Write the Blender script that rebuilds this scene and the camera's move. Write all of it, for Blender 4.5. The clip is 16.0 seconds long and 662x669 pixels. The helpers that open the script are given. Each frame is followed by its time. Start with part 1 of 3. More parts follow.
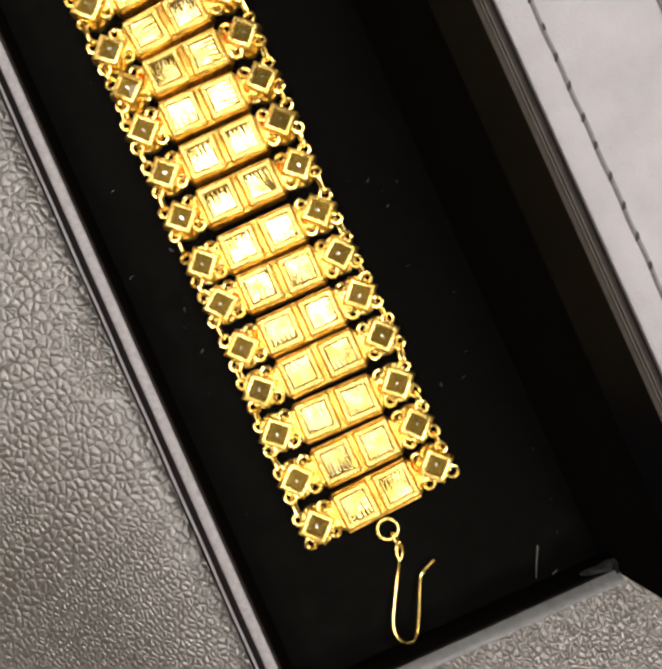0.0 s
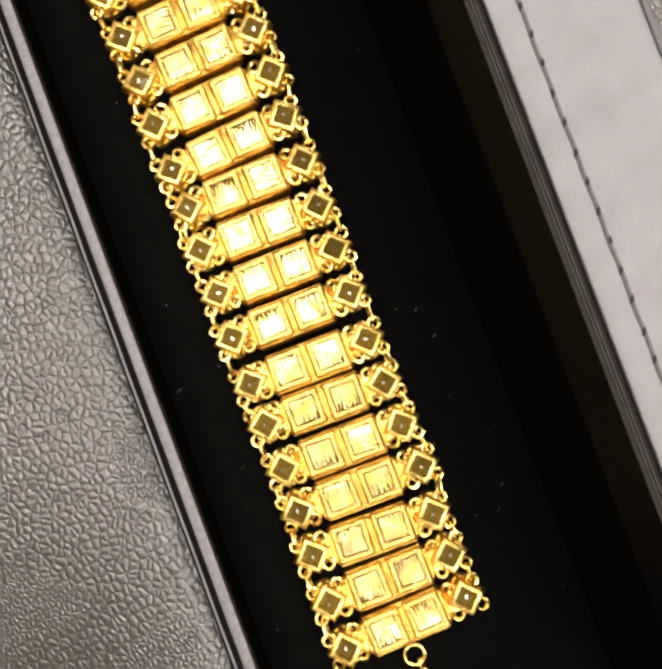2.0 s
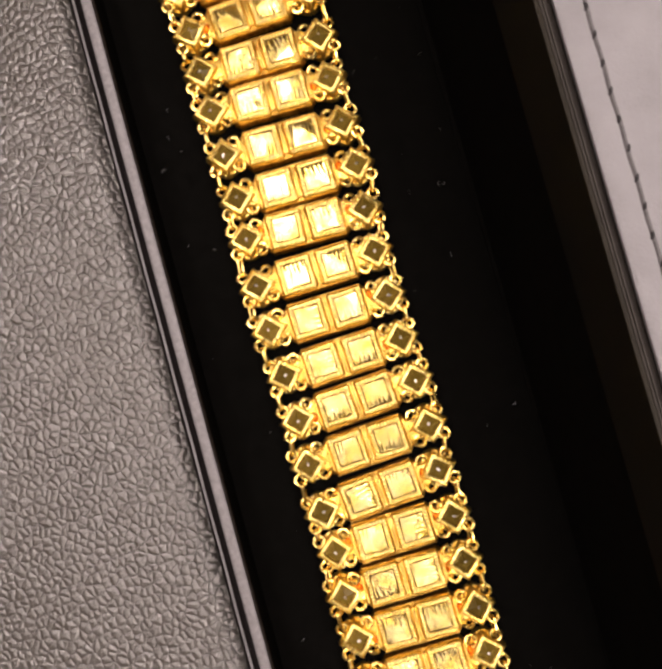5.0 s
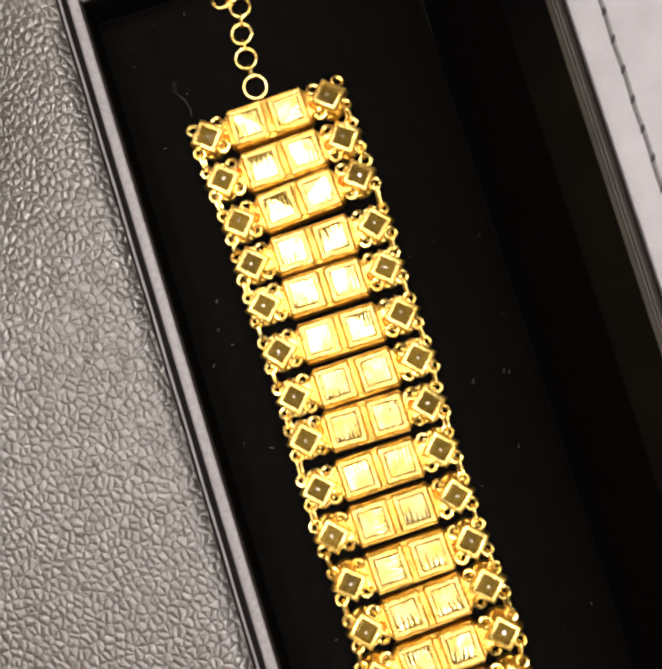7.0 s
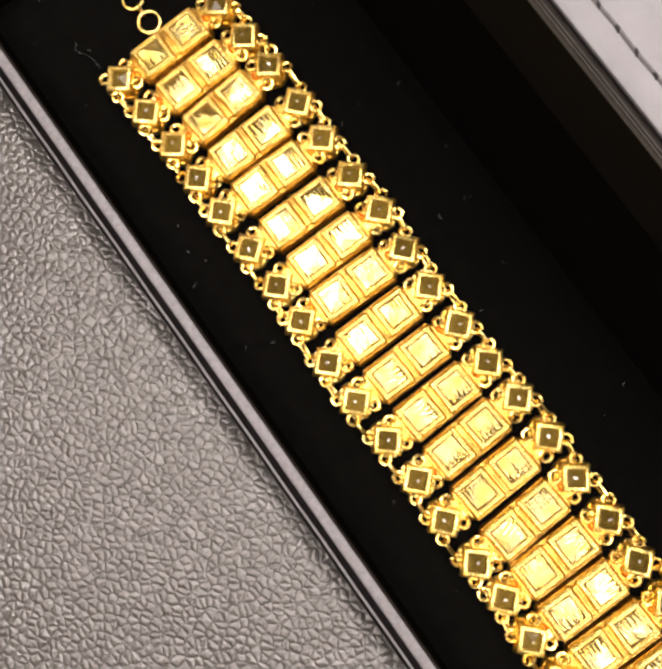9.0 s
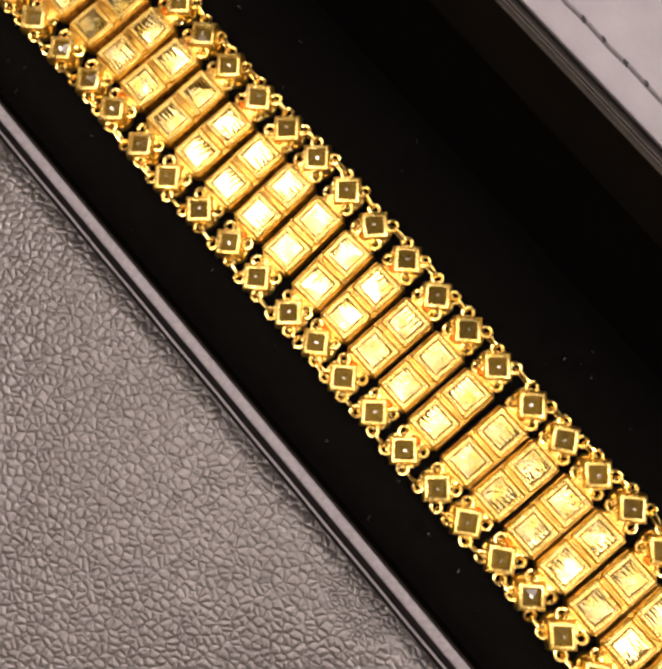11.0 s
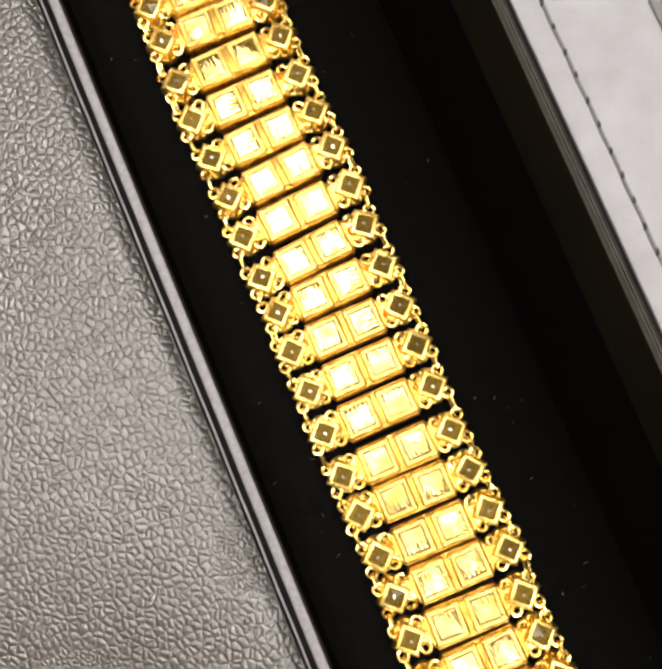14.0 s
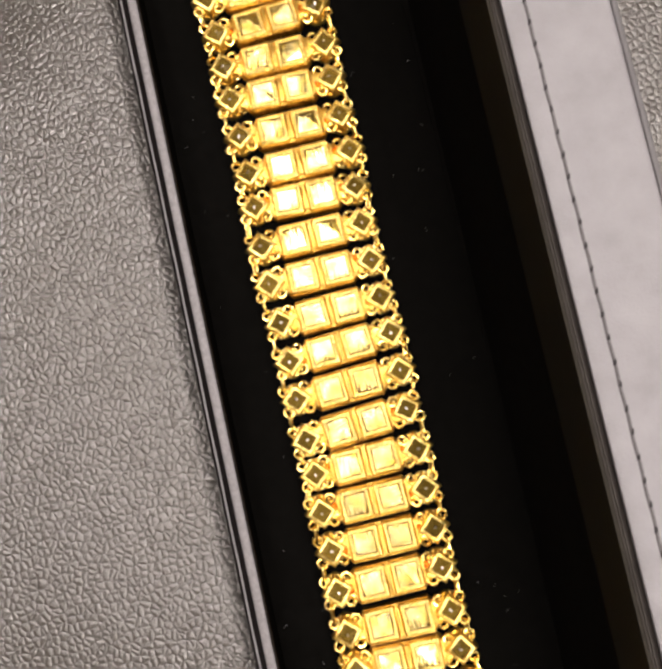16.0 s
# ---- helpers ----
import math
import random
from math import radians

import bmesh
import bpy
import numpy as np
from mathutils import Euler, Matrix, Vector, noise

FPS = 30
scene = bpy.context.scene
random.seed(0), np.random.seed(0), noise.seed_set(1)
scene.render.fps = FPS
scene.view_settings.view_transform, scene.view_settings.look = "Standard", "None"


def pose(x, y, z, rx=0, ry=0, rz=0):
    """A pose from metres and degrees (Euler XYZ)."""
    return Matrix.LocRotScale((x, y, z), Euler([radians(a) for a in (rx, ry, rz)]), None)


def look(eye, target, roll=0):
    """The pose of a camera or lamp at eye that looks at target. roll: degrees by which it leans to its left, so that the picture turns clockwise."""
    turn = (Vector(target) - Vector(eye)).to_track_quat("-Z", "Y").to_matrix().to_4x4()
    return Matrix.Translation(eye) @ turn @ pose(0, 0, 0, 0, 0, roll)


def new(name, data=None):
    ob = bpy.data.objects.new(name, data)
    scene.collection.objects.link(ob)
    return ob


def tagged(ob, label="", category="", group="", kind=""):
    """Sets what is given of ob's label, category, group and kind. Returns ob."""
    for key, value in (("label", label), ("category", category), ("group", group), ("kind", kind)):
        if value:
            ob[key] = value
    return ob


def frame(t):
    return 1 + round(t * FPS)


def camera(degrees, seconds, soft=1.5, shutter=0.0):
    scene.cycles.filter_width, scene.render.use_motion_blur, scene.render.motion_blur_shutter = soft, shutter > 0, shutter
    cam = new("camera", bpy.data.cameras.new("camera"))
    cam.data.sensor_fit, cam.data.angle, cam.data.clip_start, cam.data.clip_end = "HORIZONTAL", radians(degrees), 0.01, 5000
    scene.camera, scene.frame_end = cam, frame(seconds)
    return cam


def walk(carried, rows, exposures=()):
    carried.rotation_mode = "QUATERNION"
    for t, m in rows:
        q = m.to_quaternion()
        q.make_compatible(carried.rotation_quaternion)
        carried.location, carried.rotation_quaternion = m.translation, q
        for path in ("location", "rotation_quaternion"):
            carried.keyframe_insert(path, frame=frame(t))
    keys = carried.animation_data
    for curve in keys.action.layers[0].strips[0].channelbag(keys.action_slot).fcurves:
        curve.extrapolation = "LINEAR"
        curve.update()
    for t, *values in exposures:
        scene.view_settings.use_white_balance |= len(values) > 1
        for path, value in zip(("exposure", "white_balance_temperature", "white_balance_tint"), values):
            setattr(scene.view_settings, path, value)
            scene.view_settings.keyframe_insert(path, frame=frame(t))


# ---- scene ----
cam = camera(54.0, 16.0, soft=3.3)
# seconds, x, y, z in metres, turn in degrees
PATH = [
    (0.0, 0.00248, 0.02318, 0.10103, 1.16, 0.01, -24.14),
    (0.5, 0.00567, 0.02935, 0.09856, 1.60, -0.16, -22.59),
    (1.0, 0.00637, 0.03678, 0.09931, 1.18, 0.35, -21.20),
    (1.5, 0.00600, 0.03948, 0.10134, 1.19, 1.30, -20.90),
    (2.0, 0.00563, 0.04270, 0.10346, 1.16, 1.20, -20.60),
    (2.5, 0.00203, 0.04541, 0.10400, 1.50, 1.32, -20.00),
    (3.0, 0.00280, 0.05172, 0.10415, 1.54, 0.86, -19.36),
    (3.5, 0.00082, 0.05784, 0.10506, 1.75, 0.55, -18.36),
    (4.0, -0.00010, 0.07212, 0.10616, 1.79, 0.58, -17.15),
    (4.5, -0.00092, 0.08423, 0.10634, 2.10, 0.92, -16.56),
    (5.0, -0.00002, 0.10065, 0.10643, 1.90, 1.12, -15.56),
    (5.2, 0.00179, 0.10641, 0.10605, 1.80, 1.56, -15.24),
    (7.3, -0.00156, 0.13272, 0.10231, 2.67, 1.51, -18.42),
    (7.5, -0.00400, 0.13024, 0.10174, 2.96, 1.94, -20.55),
    (8.0, -0.00580, 0.12348, 0.10129, 3.55, 2.73, -26.85),
    (8.2, -0.00513, 0.12140, 0.10244, 3.61, 3.24, -29.30),
    (10.3, -0.01042, 0.07791, 0.10401, 4.97, 3.15, -39.50),
    (10.5, -0.00919, 0.07251, 0.10436, 4.99, 3.43, -39.84),
    (11.0, -0.00854, 0.06057, 0.10476, 5.03, 3.15, -40.61),
    (11.5, -0.00287, 0.04781, 0.10417, 4.75, 2.27, -41.27),
    (12.0, 0.00092, 0.04380, 0.10483, 4.55, 1.85, -41.74),
    (12.5, 0.00202, 0.03882, 0.10540, 4.51, 1.54, -42.20),
    (13.0, 0.00085, 0.03573, 0.10592, 4.56, 1.02, -38.38),
    (13.5, -0.00154, 0.04917, 0.10930, 4.46, 0.73, -29.32),
    (14.0, -0.00385, 0.05629, 0.11099, 4.33, 1.23, -22.87),
    (14.5, -0.00282, 0.06626, 0.11237, 4.42, 1.33, -19.76),
    (15.0, -0.00408, 0.07573, 0.11324, 4.46, 1.00, -17.51),
    (15.5, -0.00232, 0.08404, 0.12004, 4.42, 0.50, -15.04),
    (16.0, -0.00150, 0.08731, 0.12430, 4.07, 0.72, -12.67),
]
walk(cam, [(t, pose(x, y, z, rx, ry, rz)) for t, x, y, z, rx, ry, rz in PATH],
     exposures=[(0.0, 0.26, 6500, 10), (1.5, 0.26, 6520, 11), (2.5, 0.05, 6660, 14), (3.5, -0.22, 6850, 21), (5.2, -0.12, 6880, 22), (7.3, 0.38, 6450, 12), (8.2, 0.42, 6420, 12),
                (10.3, -0.14, 6920, 24), (11.5, -0.07, 6920, 24), (12.1, 0.0, 6790, 18), (12.4, 0.18, 6580, 13), (13.0, 0.46, 6380, 10), (13.6, 0.52, 6340, 10), (14.2, 0.36, 6400, 10), (15.0, 0.12, 6550, 12), (16.0, 0.12, 6580, 15)])

# ---- light: ceiling panels of the room, and added strips ----
def ceiling_panel(name, x, y, z, sx, sy, watts, colour, aim=None):
    data = bpy.data.lights.new(name, "AREA")
    data.shape, data.size, data.size_y = "RECTANGLE", sx, sy
    data.energy, data.color = watts, colour
    ob = new(name, data)
    ob.matrix_world = look((x, y, z), aim or (x, y, 0))
    return ob


WHITE = (1.0, 0.955, 0.93)
ceiling_panel("ceiling_lamp", 0.95, 0.05, 1.80, 0.60, 0.90, 9.0, WHITE, (0.03, 0.08, 0))
ceiling_panel("ceiling_lamp", 1.34, 0.46, 1.84, 0.50, 0.75, 21.0, WHITE, (0.06, 0.08, 0))
ceiling_panel("ceiling_lamp", 0.55, -1.20, 1.86, 0.70, 0.60, 32.0, WHITE)
ceiling_panel("ceiling_lamp", -0.84, 0.46, 1.84, 0.70, 1.00, 20.5, WHITE)
# long strips without a known source, added so that the gold mirrors white
ceiling_panel("added_strip", -0.06, 0.36, 1.86, 0.08, 3.20, 4.6, WHITE)
ceiling_panel("ceiling_lamp", 0.13, 0.78, 1.85, 0.26, 0.46, 10.0, WHITE)
for x in (-0.45, 0.30):
    ceiling_panel("added_strip", x, 0.36, 1.86, 0.036, 3.20, 3.2, WHITE)

world = bpy.data.worlds.new("room_air")
world.use_nodes = True
world.node_tree.nodes["Background"].inputs[0].default_value = (1.0, 0.95, 0.9, 1)
world.node_tree.nodes["Background"].inputs[1].default_value = 0.02
scene.world = world

# ---- materials ----
def material(name):
    m = bpy.data.materials.new(name)
    m.use_nodes = True
    n = m.node_tree.nodes
    return m, n, m.node_tree.links, n["Principled BSDF"]


def node(nodes, kind, **values):
    nd = nodes.new(kind)
    for key, value in values.items():
        nd.inputs[key].default_value = value
    return nd


def ramp(nodes, links, source, stops):
    r = nodes.new("ShaderNodeValToRGB")
    while len(r.color_ramp.elements) < len(stops):
        r.color_ramp.elements.new(0.5)
    for e, (p, c) in zip(r.color_ramp.elements, stops):
        e.position, e.color = p, (*c, 1)
    links.new(source, r.inputs[0])
    return r.outputs[0]


def bump(nodes, links, bsdf, source, strength, distance, after=None):
    b = node(nodes, "ShaderNodeBump", Strength=strength, Distance=distance)
    links.new(source, b.inputs["Height"])
    if after:
        links.new(after, b.inputs["Normal"])
    links.new(b.outputs[0], bsdf.inputs["Normal"])
    return b.outputs[0]


def gold(name, colour, rough, worn, grain, patina=None, relief=0.35):
    m, n, l, b = material(name)
    b.inputs["Metallic"].default_value = 1.0
    co = n.new("ShaderNodeTexCoord")
    info = n.new("ShaderNodeObjectInfo")
    shift = n.new("ShaderNodeVectorMath")
    l.new(co.outputs["Object"], shift.inputs[0])
    l.new(info.outputs["Random"], shift.inputs[1])
    big = node(n, "ShaderNodeTexNoise", Scale=420.0, Detail=3.0)
    fine = node(n, "ShaderNodeTexNoise", Scale=3800.0, Detail=2.0)
    for t in (big, fine):
        l.new(shift.outputs[0], t.inputs["Vector"])
    if patina:
        spots = node(n, "ShaderNodeTexNoise", Scale=1500.0, Detail=3.0)
        l.new(shift.outputs[0], spots.inputs["Vector"])
        both = n.new("ShaderNodeMath")
        both.operation = "MULTIPLY_ADD"
        both.inputs[1].default_value = 0.5
        half = n.new("ShaderNodeMath")
        half.operation = "MULTIPLY"
        half.inputs[1].default_value = 0.5
        l.new(big.outputs["Fac"], half.inputs[0])
        l.new(spots.outputs["Fac"], both.inputs[0])
        l.new(half.outputs[0], both.inputs[2])
        c = ramp(n, l, both.outputs[0], [(0.38, patina), (0.47, worn), (0.60, colour)])
    else:
        c = ramp(n, l, big.outputs["Fac"], [(0.3, worn), (0.62, colour)])
    l.new(c, b.inputs["Base Color"])
    r = n.new("ShaderNodeMapRange")
    for key, value in (("From Min", 0.3), ("From Max", 0.7), ("To Min", rough * 0.7), ("To Max", rough * 1.4)):
        r.inputs[key].default_value = value
    l.new(fine.outputs["Fac"], r.inputs["Value"])
    l.new(r.outputs[0], b.inputs["Roughness"])
    first = bump(n, l, b, big.outputs["Fac"], relief, 0.0004)
    bump(n, l, b, fine.outputs["Fac"], grain, 0.00006, first)
    return m


GOLD = gold("gold", (1.0, 0.725, 0.19), 0.33, (0.97, 0.64, 0.125), 0.8, (0.78, 0.52, 0.10), 0.45)
# browner gold: the shade between links is put into their sides
GOLD_SIDE = gold("shaded_side_gold", (0.80, 0.50, 0.11), 0.36, (0.50, 0.28, 0.05), 0.8, (0.26, 0.13, 0.025), 0.45)
GOLD_BRIGHT = gold("bright_gold", (1.0, 0.765, 0.25), 0.30, (0.98, 0.665, 0.145), 0.6, None, 0.25)
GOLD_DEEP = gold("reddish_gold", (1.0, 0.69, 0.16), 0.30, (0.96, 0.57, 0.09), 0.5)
GOLD_WIRE = gold("gold_wire", (1.0, 0.74, 0.24), 0.20, (0.97, 0.64, 0.14), 0.3, None, 0.08)
FOIL = gold("gold_foil", (1.0, 0.80, 0.32), 0.17, (0.98, 0.69, 0.13), 0.5, None, 0.22)
ORANGE_GOLD = gold("orange_spot_gold", (1.0, 0.27, 0.02), 0.35, (0.85, 0.16, 0.01), 0.5)


def stone_material():
    m, n, l, b = material("smoky_stone")
    co = n.new("ShaderNodeTexCoord")
    info = n.new("ShaderNodeObjectInfo")
    t = node(n, "ShaderNodeTexNoise", Scale=900.0, Detail=3.0)
    l.new(co.outputs["Object"], t.inputs["Vector"])
    add = n.new("ShaderNodeMath")
    l.new(t.outputs["Fac"], add.inputs[0])
    l.new(info.outputs["Random"], add.inputs[1])
    half = n.new("ShaderNodeMath")
    half.operation = "MULTIPLY"
    half.inputs[1].default_value = 0.5
    l.new(add.outputs[0], half.inputs[0])
    l.new(ramp(n, l, half.outputs[0], [(0.25, (0.085, 0.055, 0.009)), (0.75, (0.175, 0.112, 0.018))]), b.inputs["Base Color"])
    b.inputs["Metallic"].default_value = 0.0
    b.inputs["Specular IOR Level"].default_value = 0.38
    b.inputs["Roughness"].default_value = 0.16
    bump(n, l, b, t.outputs["Fac"], 0.2, 0.0002)
    return m


STONE = stone_material()
# pale metal for the highlight painted on each stone
GLINT_MAT = gold("stone_glint_gold", (1.0, 0.90, 0.78), 0.32, (0.96, 0.82, 0.64), 0.3)


def leather_material(name, dark, light):
    """Glossy embossed leather: a wide net of thin creases, a fine net between them, and grain."""
    m, n, l, b = material(name)
    co = n.new("ShaderNodeTexCoord")

    def maths(op, *values):
        q = n.new("ShaderNodeMath")
        q.operation = op
        for k, val in enumerate(values):
            if isinstance(val, float):
                q.inputs[k].default_value = val
            else:
                l.new(val, q.inputs[k])
        return q.outputs[0]

    def noise(scale, detail, source=None, rough=0.5):
        t = node(n, "ShaderNodeTexNoise", Scale=scale, Detail=detail, Roughness=rough)
        l.new(source or co.outputs["Object"], t.inputs["Vector"])
        return t

    def warped(scale, amount, source):
        mix = n.new("ShaderNodeVectorMath")
        mix.operation = "MULTIPLY_ADD"
        mix.inputs[1].default_value = (amount, amount, 0.0)
        l.new(noise(scale, 2.0).outputs["Color"], mix.inputs[0])
        l.new(source, mix.inputs[2])
        return mix.outputs[0]

    def ranged(source, a, c, d, e, smooth=False):
        r = n.new("ShaderNodeMapRange")
        if smooth:
            r.interpolation_type = "SMOOTHSTEP"
        for key, value in (("From Min", a), ("From Max", c), ("To Min", d), ("To Max", e)):
            r.inputs[key].default_value = value
        l.new(source, r.inputs["Value"])
        return r.outputs[0]

    def net(cell, rotation, stretch, source):
        """Distance to the nearest crease of a net, in cells."""
        turn = n.new("ShaderNodeMapping")
        turn.inputs["Rotation"].default_value = (0, 0, radians(rotation))
        l.new(source, turn.inputs["Vector"])
        mp = n.new("ShaderNodeMapping")
        mp.inputs["Scale"].default_value = (*stretch, 1.0)
        l.new(turn.outputs[0], mp.inputs["Vector"])
        v = node(n, "ShaderNodeTexVoronoi", Scale=1.0 / cell, Randomness=0.82)
        v.feature, v.voronoi_dimensions = "DISTANCE_TO_EDGE", "2D"
        l.new(mp.outputs[0], v.inputs["Vector"])
        return v.outputs["Distance"]

    def blend(f, a, c):
        return maths("ADD", maths("MULTIPLY", maths("SUBTRACT", 1.0, f), a), maths("MULTIPLY", f, c))

    def groove(d, width, strength):
        """1 on the plateau, lower in the crease by that strength."""
        return maths("SUBTRACT", 1.0, maths("MULTIPLY", ranged(d, 0.0, width, 1.0, 0.0, True), strength))

    way = warped(2600.0, 0.00022, warped(1000.0, 0.00040, warped(260.0, 0.0009, co.outputs["Object"])))
    patch = noise(38.0, 1.0).outputs["Fac"]
    broken = noise(500.0, 2.0).outputs["Fac"]
    fine_gap = noise(900.0, 2.0).outputs["Fac"]
    wear = noise(16.0, 4.0).outputs["Fac"]
    crease_patch = noise(26.0, 3.0).outputs["Fac"]
    pores = noise(4200.0, 3.0, None, 0.6).outputs["Fac"]
    grain = noise(1700.0, 3.0, way).outputs["Fac"]
    split = n.new("ShaderNodeSeparateXYZ")
    l.new(co.outputs["Object"], split.inputs[0])
    pulled = ranged(maths("ADD", split.outputs["Y"], maths("MULTIPLY", maths("SUBTRACT", patch, 0.5), 0.16)), 0.014, 0.024, 1.0, 0.0, True)
    wide = net(0.0058, 80, (0.75, 1.2), way)
    small = blend(pulled, net(0.00140, 74, (0.92, 1.08), way), net(0.00098, 72, (0.84, 1.16), way))
    pebble = net(0.00045, 10, (1.0, 1.0), way)
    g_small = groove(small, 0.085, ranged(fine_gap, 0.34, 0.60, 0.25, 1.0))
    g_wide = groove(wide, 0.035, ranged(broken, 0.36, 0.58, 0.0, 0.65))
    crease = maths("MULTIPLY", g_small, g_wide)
    pillow = maths("ADD", ranged(wide, 0.0, 0.10, 0.0, 0.18, True), ranged(small, 0.0, 0.42, 0.0, 0.70, True))
    height = maths("ADD", maths("ADD", maths("MULTIPLY", crease, 0.50), pillow), maths("ADD", maths("MULTIPLY", grain, 0.36), ranged(pebble, 0.0, 0.30, 0.0, 0.16, True)))
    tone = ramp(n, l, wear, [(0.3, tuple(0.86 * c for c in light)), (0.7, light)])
    # creases mix towards the dark colour, in some patches more strongly
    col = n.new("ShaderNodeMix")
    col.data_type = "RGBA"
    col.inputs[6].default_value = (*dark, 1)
    l.new(maths("SUBTRACT", 1.0, maths("MULTIPLY", maths("SUBTRACT", 1.0, crease), ranged(crease_patch, 0.38, 0.60, 0.40, 1.0))), col.inputs[0])
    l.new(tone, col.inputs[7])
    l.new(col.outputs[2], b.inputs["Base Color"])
    l.new(ranged(crease, 0.2, 1.0, 0.40, 0.31), b.inputs["Roughness"])
    b.inputs["IOR"].default_value = 1.8
    b.inputs["Specular Tint"].default_value = (1.0, 0.97, 0.92, 1.0)
    l.new(ranged(crease, 0.1, 0.9, 0.60, 1.0), b.inputs["Specular IOR Level"])
    first = bump(n, l, b, height, 1.0, 0.00016)
    bump(n, l, b, pores, 0.8, 0.00006, first)
    return m


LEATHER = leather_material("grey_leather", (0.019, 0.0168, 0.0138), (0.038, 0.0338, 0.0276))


def plain(name, low, high, rough, scale, relief, spec=0.5, metal=0.0):
    """A surface with two scales of variation between two colours."""
    m, n, l, b = material(name)
    co = n.new("ShaderNodeTexCoord")
    t = node(n, "ShaderNodeTexNoise", Scale=scale, Detail=5.0, Roughness=0.6)
    f = node(n, "ShaderNodeTexNoise", Scale=scale * 14, Detail=2.0)
    for q in (t, f):
        l.new(co.outputs["Object"], q.inputs["Vector"])
    l.new(ramp(n, l, t.outputs["Fac"], [(0.3, low), (0.7, high)]), b.inputs["Base Color"])
    b.inputs["Roughness"].default_value = rough
    b.inputs["Specular IOR Level"].default_value = spec
    b.inputs["Metallic"].default_value = metal
    first = bump(n, l, b, t.outputs["Fac"], 0.3, relief * 4)
    bump(n, l, b, f.outputs["Fac"], 0.5, relief, first)
    return m


VELVET = plain("black_velvet", (0.0027, 0.0025, 0.0021), (0.0040, 0.0037, 0.0032), 0.8, 500.0, 0.00006, 0.0)
ROLL = plain("brown_black_plush", (0.010, 0.0078, 0.0062), (0.020, 0.016, 0.013), 0.8, 900.0, 0.00005, 0.0)
BLACK_GLOSS = plain("black_lacquer", (0.0060, 0.0048, 0.0046), (0.0090, 0.0072, 0.0070), 0.42, 300.0, 0.00001, 0.03)
LID_VELVET = plain("black_lid_velvet", (0.0032, 0.0029, 0.0027), (0.0046, 0.0042, 0.0039), 0.8, 500.0, 0.00006, 0.0)
LID_BLACK = plain("satin_black_border", (0.0012, 0.0019, 0.0034), (0.0017, 0.0026, 0.0045), 0.55, 200.0, 0.00003, 0.05)
GREY_RIM = plain("grey_rim", (0.15, 0.139, 0.137), (0.24, 0.225, 0.222), 0.5, 1700.0, 0.00002)
EDGE_GLINT = plain("edge_glint_grey", (0.19, 0.18, 0.178), (0.25, 0.238, 0.235), 0.42, 260.0, 0.00002)
GREY_COVER = plain("pale_grey_leatherette", (0.222, 0.2115, 0.213), (0.268, 0.2565, 0.2585), 0.52, 190.0, 0.00014)
BACK_EDGE = plain("shaded_grey_leatherette", (0.105, 0.098, 0.097), (0.135, 0.127, 0.126), 0.5, 190.0, 0.00008)
END_RIM = plain("dark_satin_rim", (0.075, 0.075, 0.074), (0.115, 0.115, 0.113), 0.45, 900.0, 0.00002)
TRIM_BROWN = plain("brown_board", (0.017, 0.014, 0.0095), (0.026, 0.0215, 0.0145), 0.6, 300.0, 0.00003, 0.15)
TRIM_TAUPE = plain("taupe_board", (0.042, 0.036, 0.030), (0.058, 0.050, 0.042), 0.6, 300.0, 0.00003, 0.15)
TRIM_DARK = plain("dark_board", (0.020, 0.0165, 0.014), (0.030, 0.025, 0.021), 0.7, 300.0, 0.00003, 0.1)
THREAD_DARK = plain("charcoal_thread", (0.015, 0.013, 0.013), (0.032, 0.028, 0.028), 0.8, 2500.0, 0.00004)
THREAD_GREY = plain("grey_thread", (0.10, 0.094, 0.093), (0.15, 0.14, 0.138), 0.8, 2500.0, 0.00004)
# brown that paints the shade in the grooves of the cells
GROOVE_SHADE = plain("groove_shade_brown", (0.20, 0.125, 0.020), (0.36, 0.24, 0.045), 0.45, 900.0, 0.00002)
LINT = plain("white_lint", (0.15, 0.15, 0.14), (0.24, 0.24, 0.23), 0.8, 900.0, 0.00001)
# unseen walls, browned to give the gold darker reflections
WALL = plain("dim_brown_wall", (0.22, 0.175, 0.12), (0.29, 0.235, 0.17), 0.9, 3.0, 0.0004)
CEILING = plain("white_ceiling_paint", (0.70, 0.66, 0.60), (0.76, 0.72, 0.66), 0.9, 3.0, 0.0003)
FLOOR = plain("dark_floor", (0.12, 0.10, 0.08), (0.17, 0.14, 0.11), 0.5, 4.0, 0.0003)

# ---- builders, in millimetres ----
MM = 0.001
LIFT = 3.91  # the tops of the links above the leather


def finish(bm, smooth=True):
    bmesh.ops.recalc_face_normals(bm, faces=bm.faces[:])
    bmesh.ops.scale(bm, vec=(MM, MM, MM), verts=bm.verts[:])
    me = bpy.data.meshes.new("mesh")
    bm.to_mesh(me)
    bm.free()
    if smooth:
        me.shade_smooth()
        me.set_sharp_from_angle(angle=radians(38))
    return me


def place(name, me, mat, parent=None, m=None, label=""):
    if mat and not me.materials:
        me.materials.append(mat)
    ob = new(name, me)
    me.name = name
    if parent:
        ob.parent = parent
    if m is not None:
        ob.matrix_basis = m
    return tagged(ob, label)


def part(name, bm, mat, parent=None, label="", m=None, smooth=True):
    return place(name, finish(bm, smooth), mat, parent, m, label)


def at(x, y, z, rx=0, ry=0, rz=0):
    return pose(x * MM, y * MM, z * MM, rx, ry, rz)


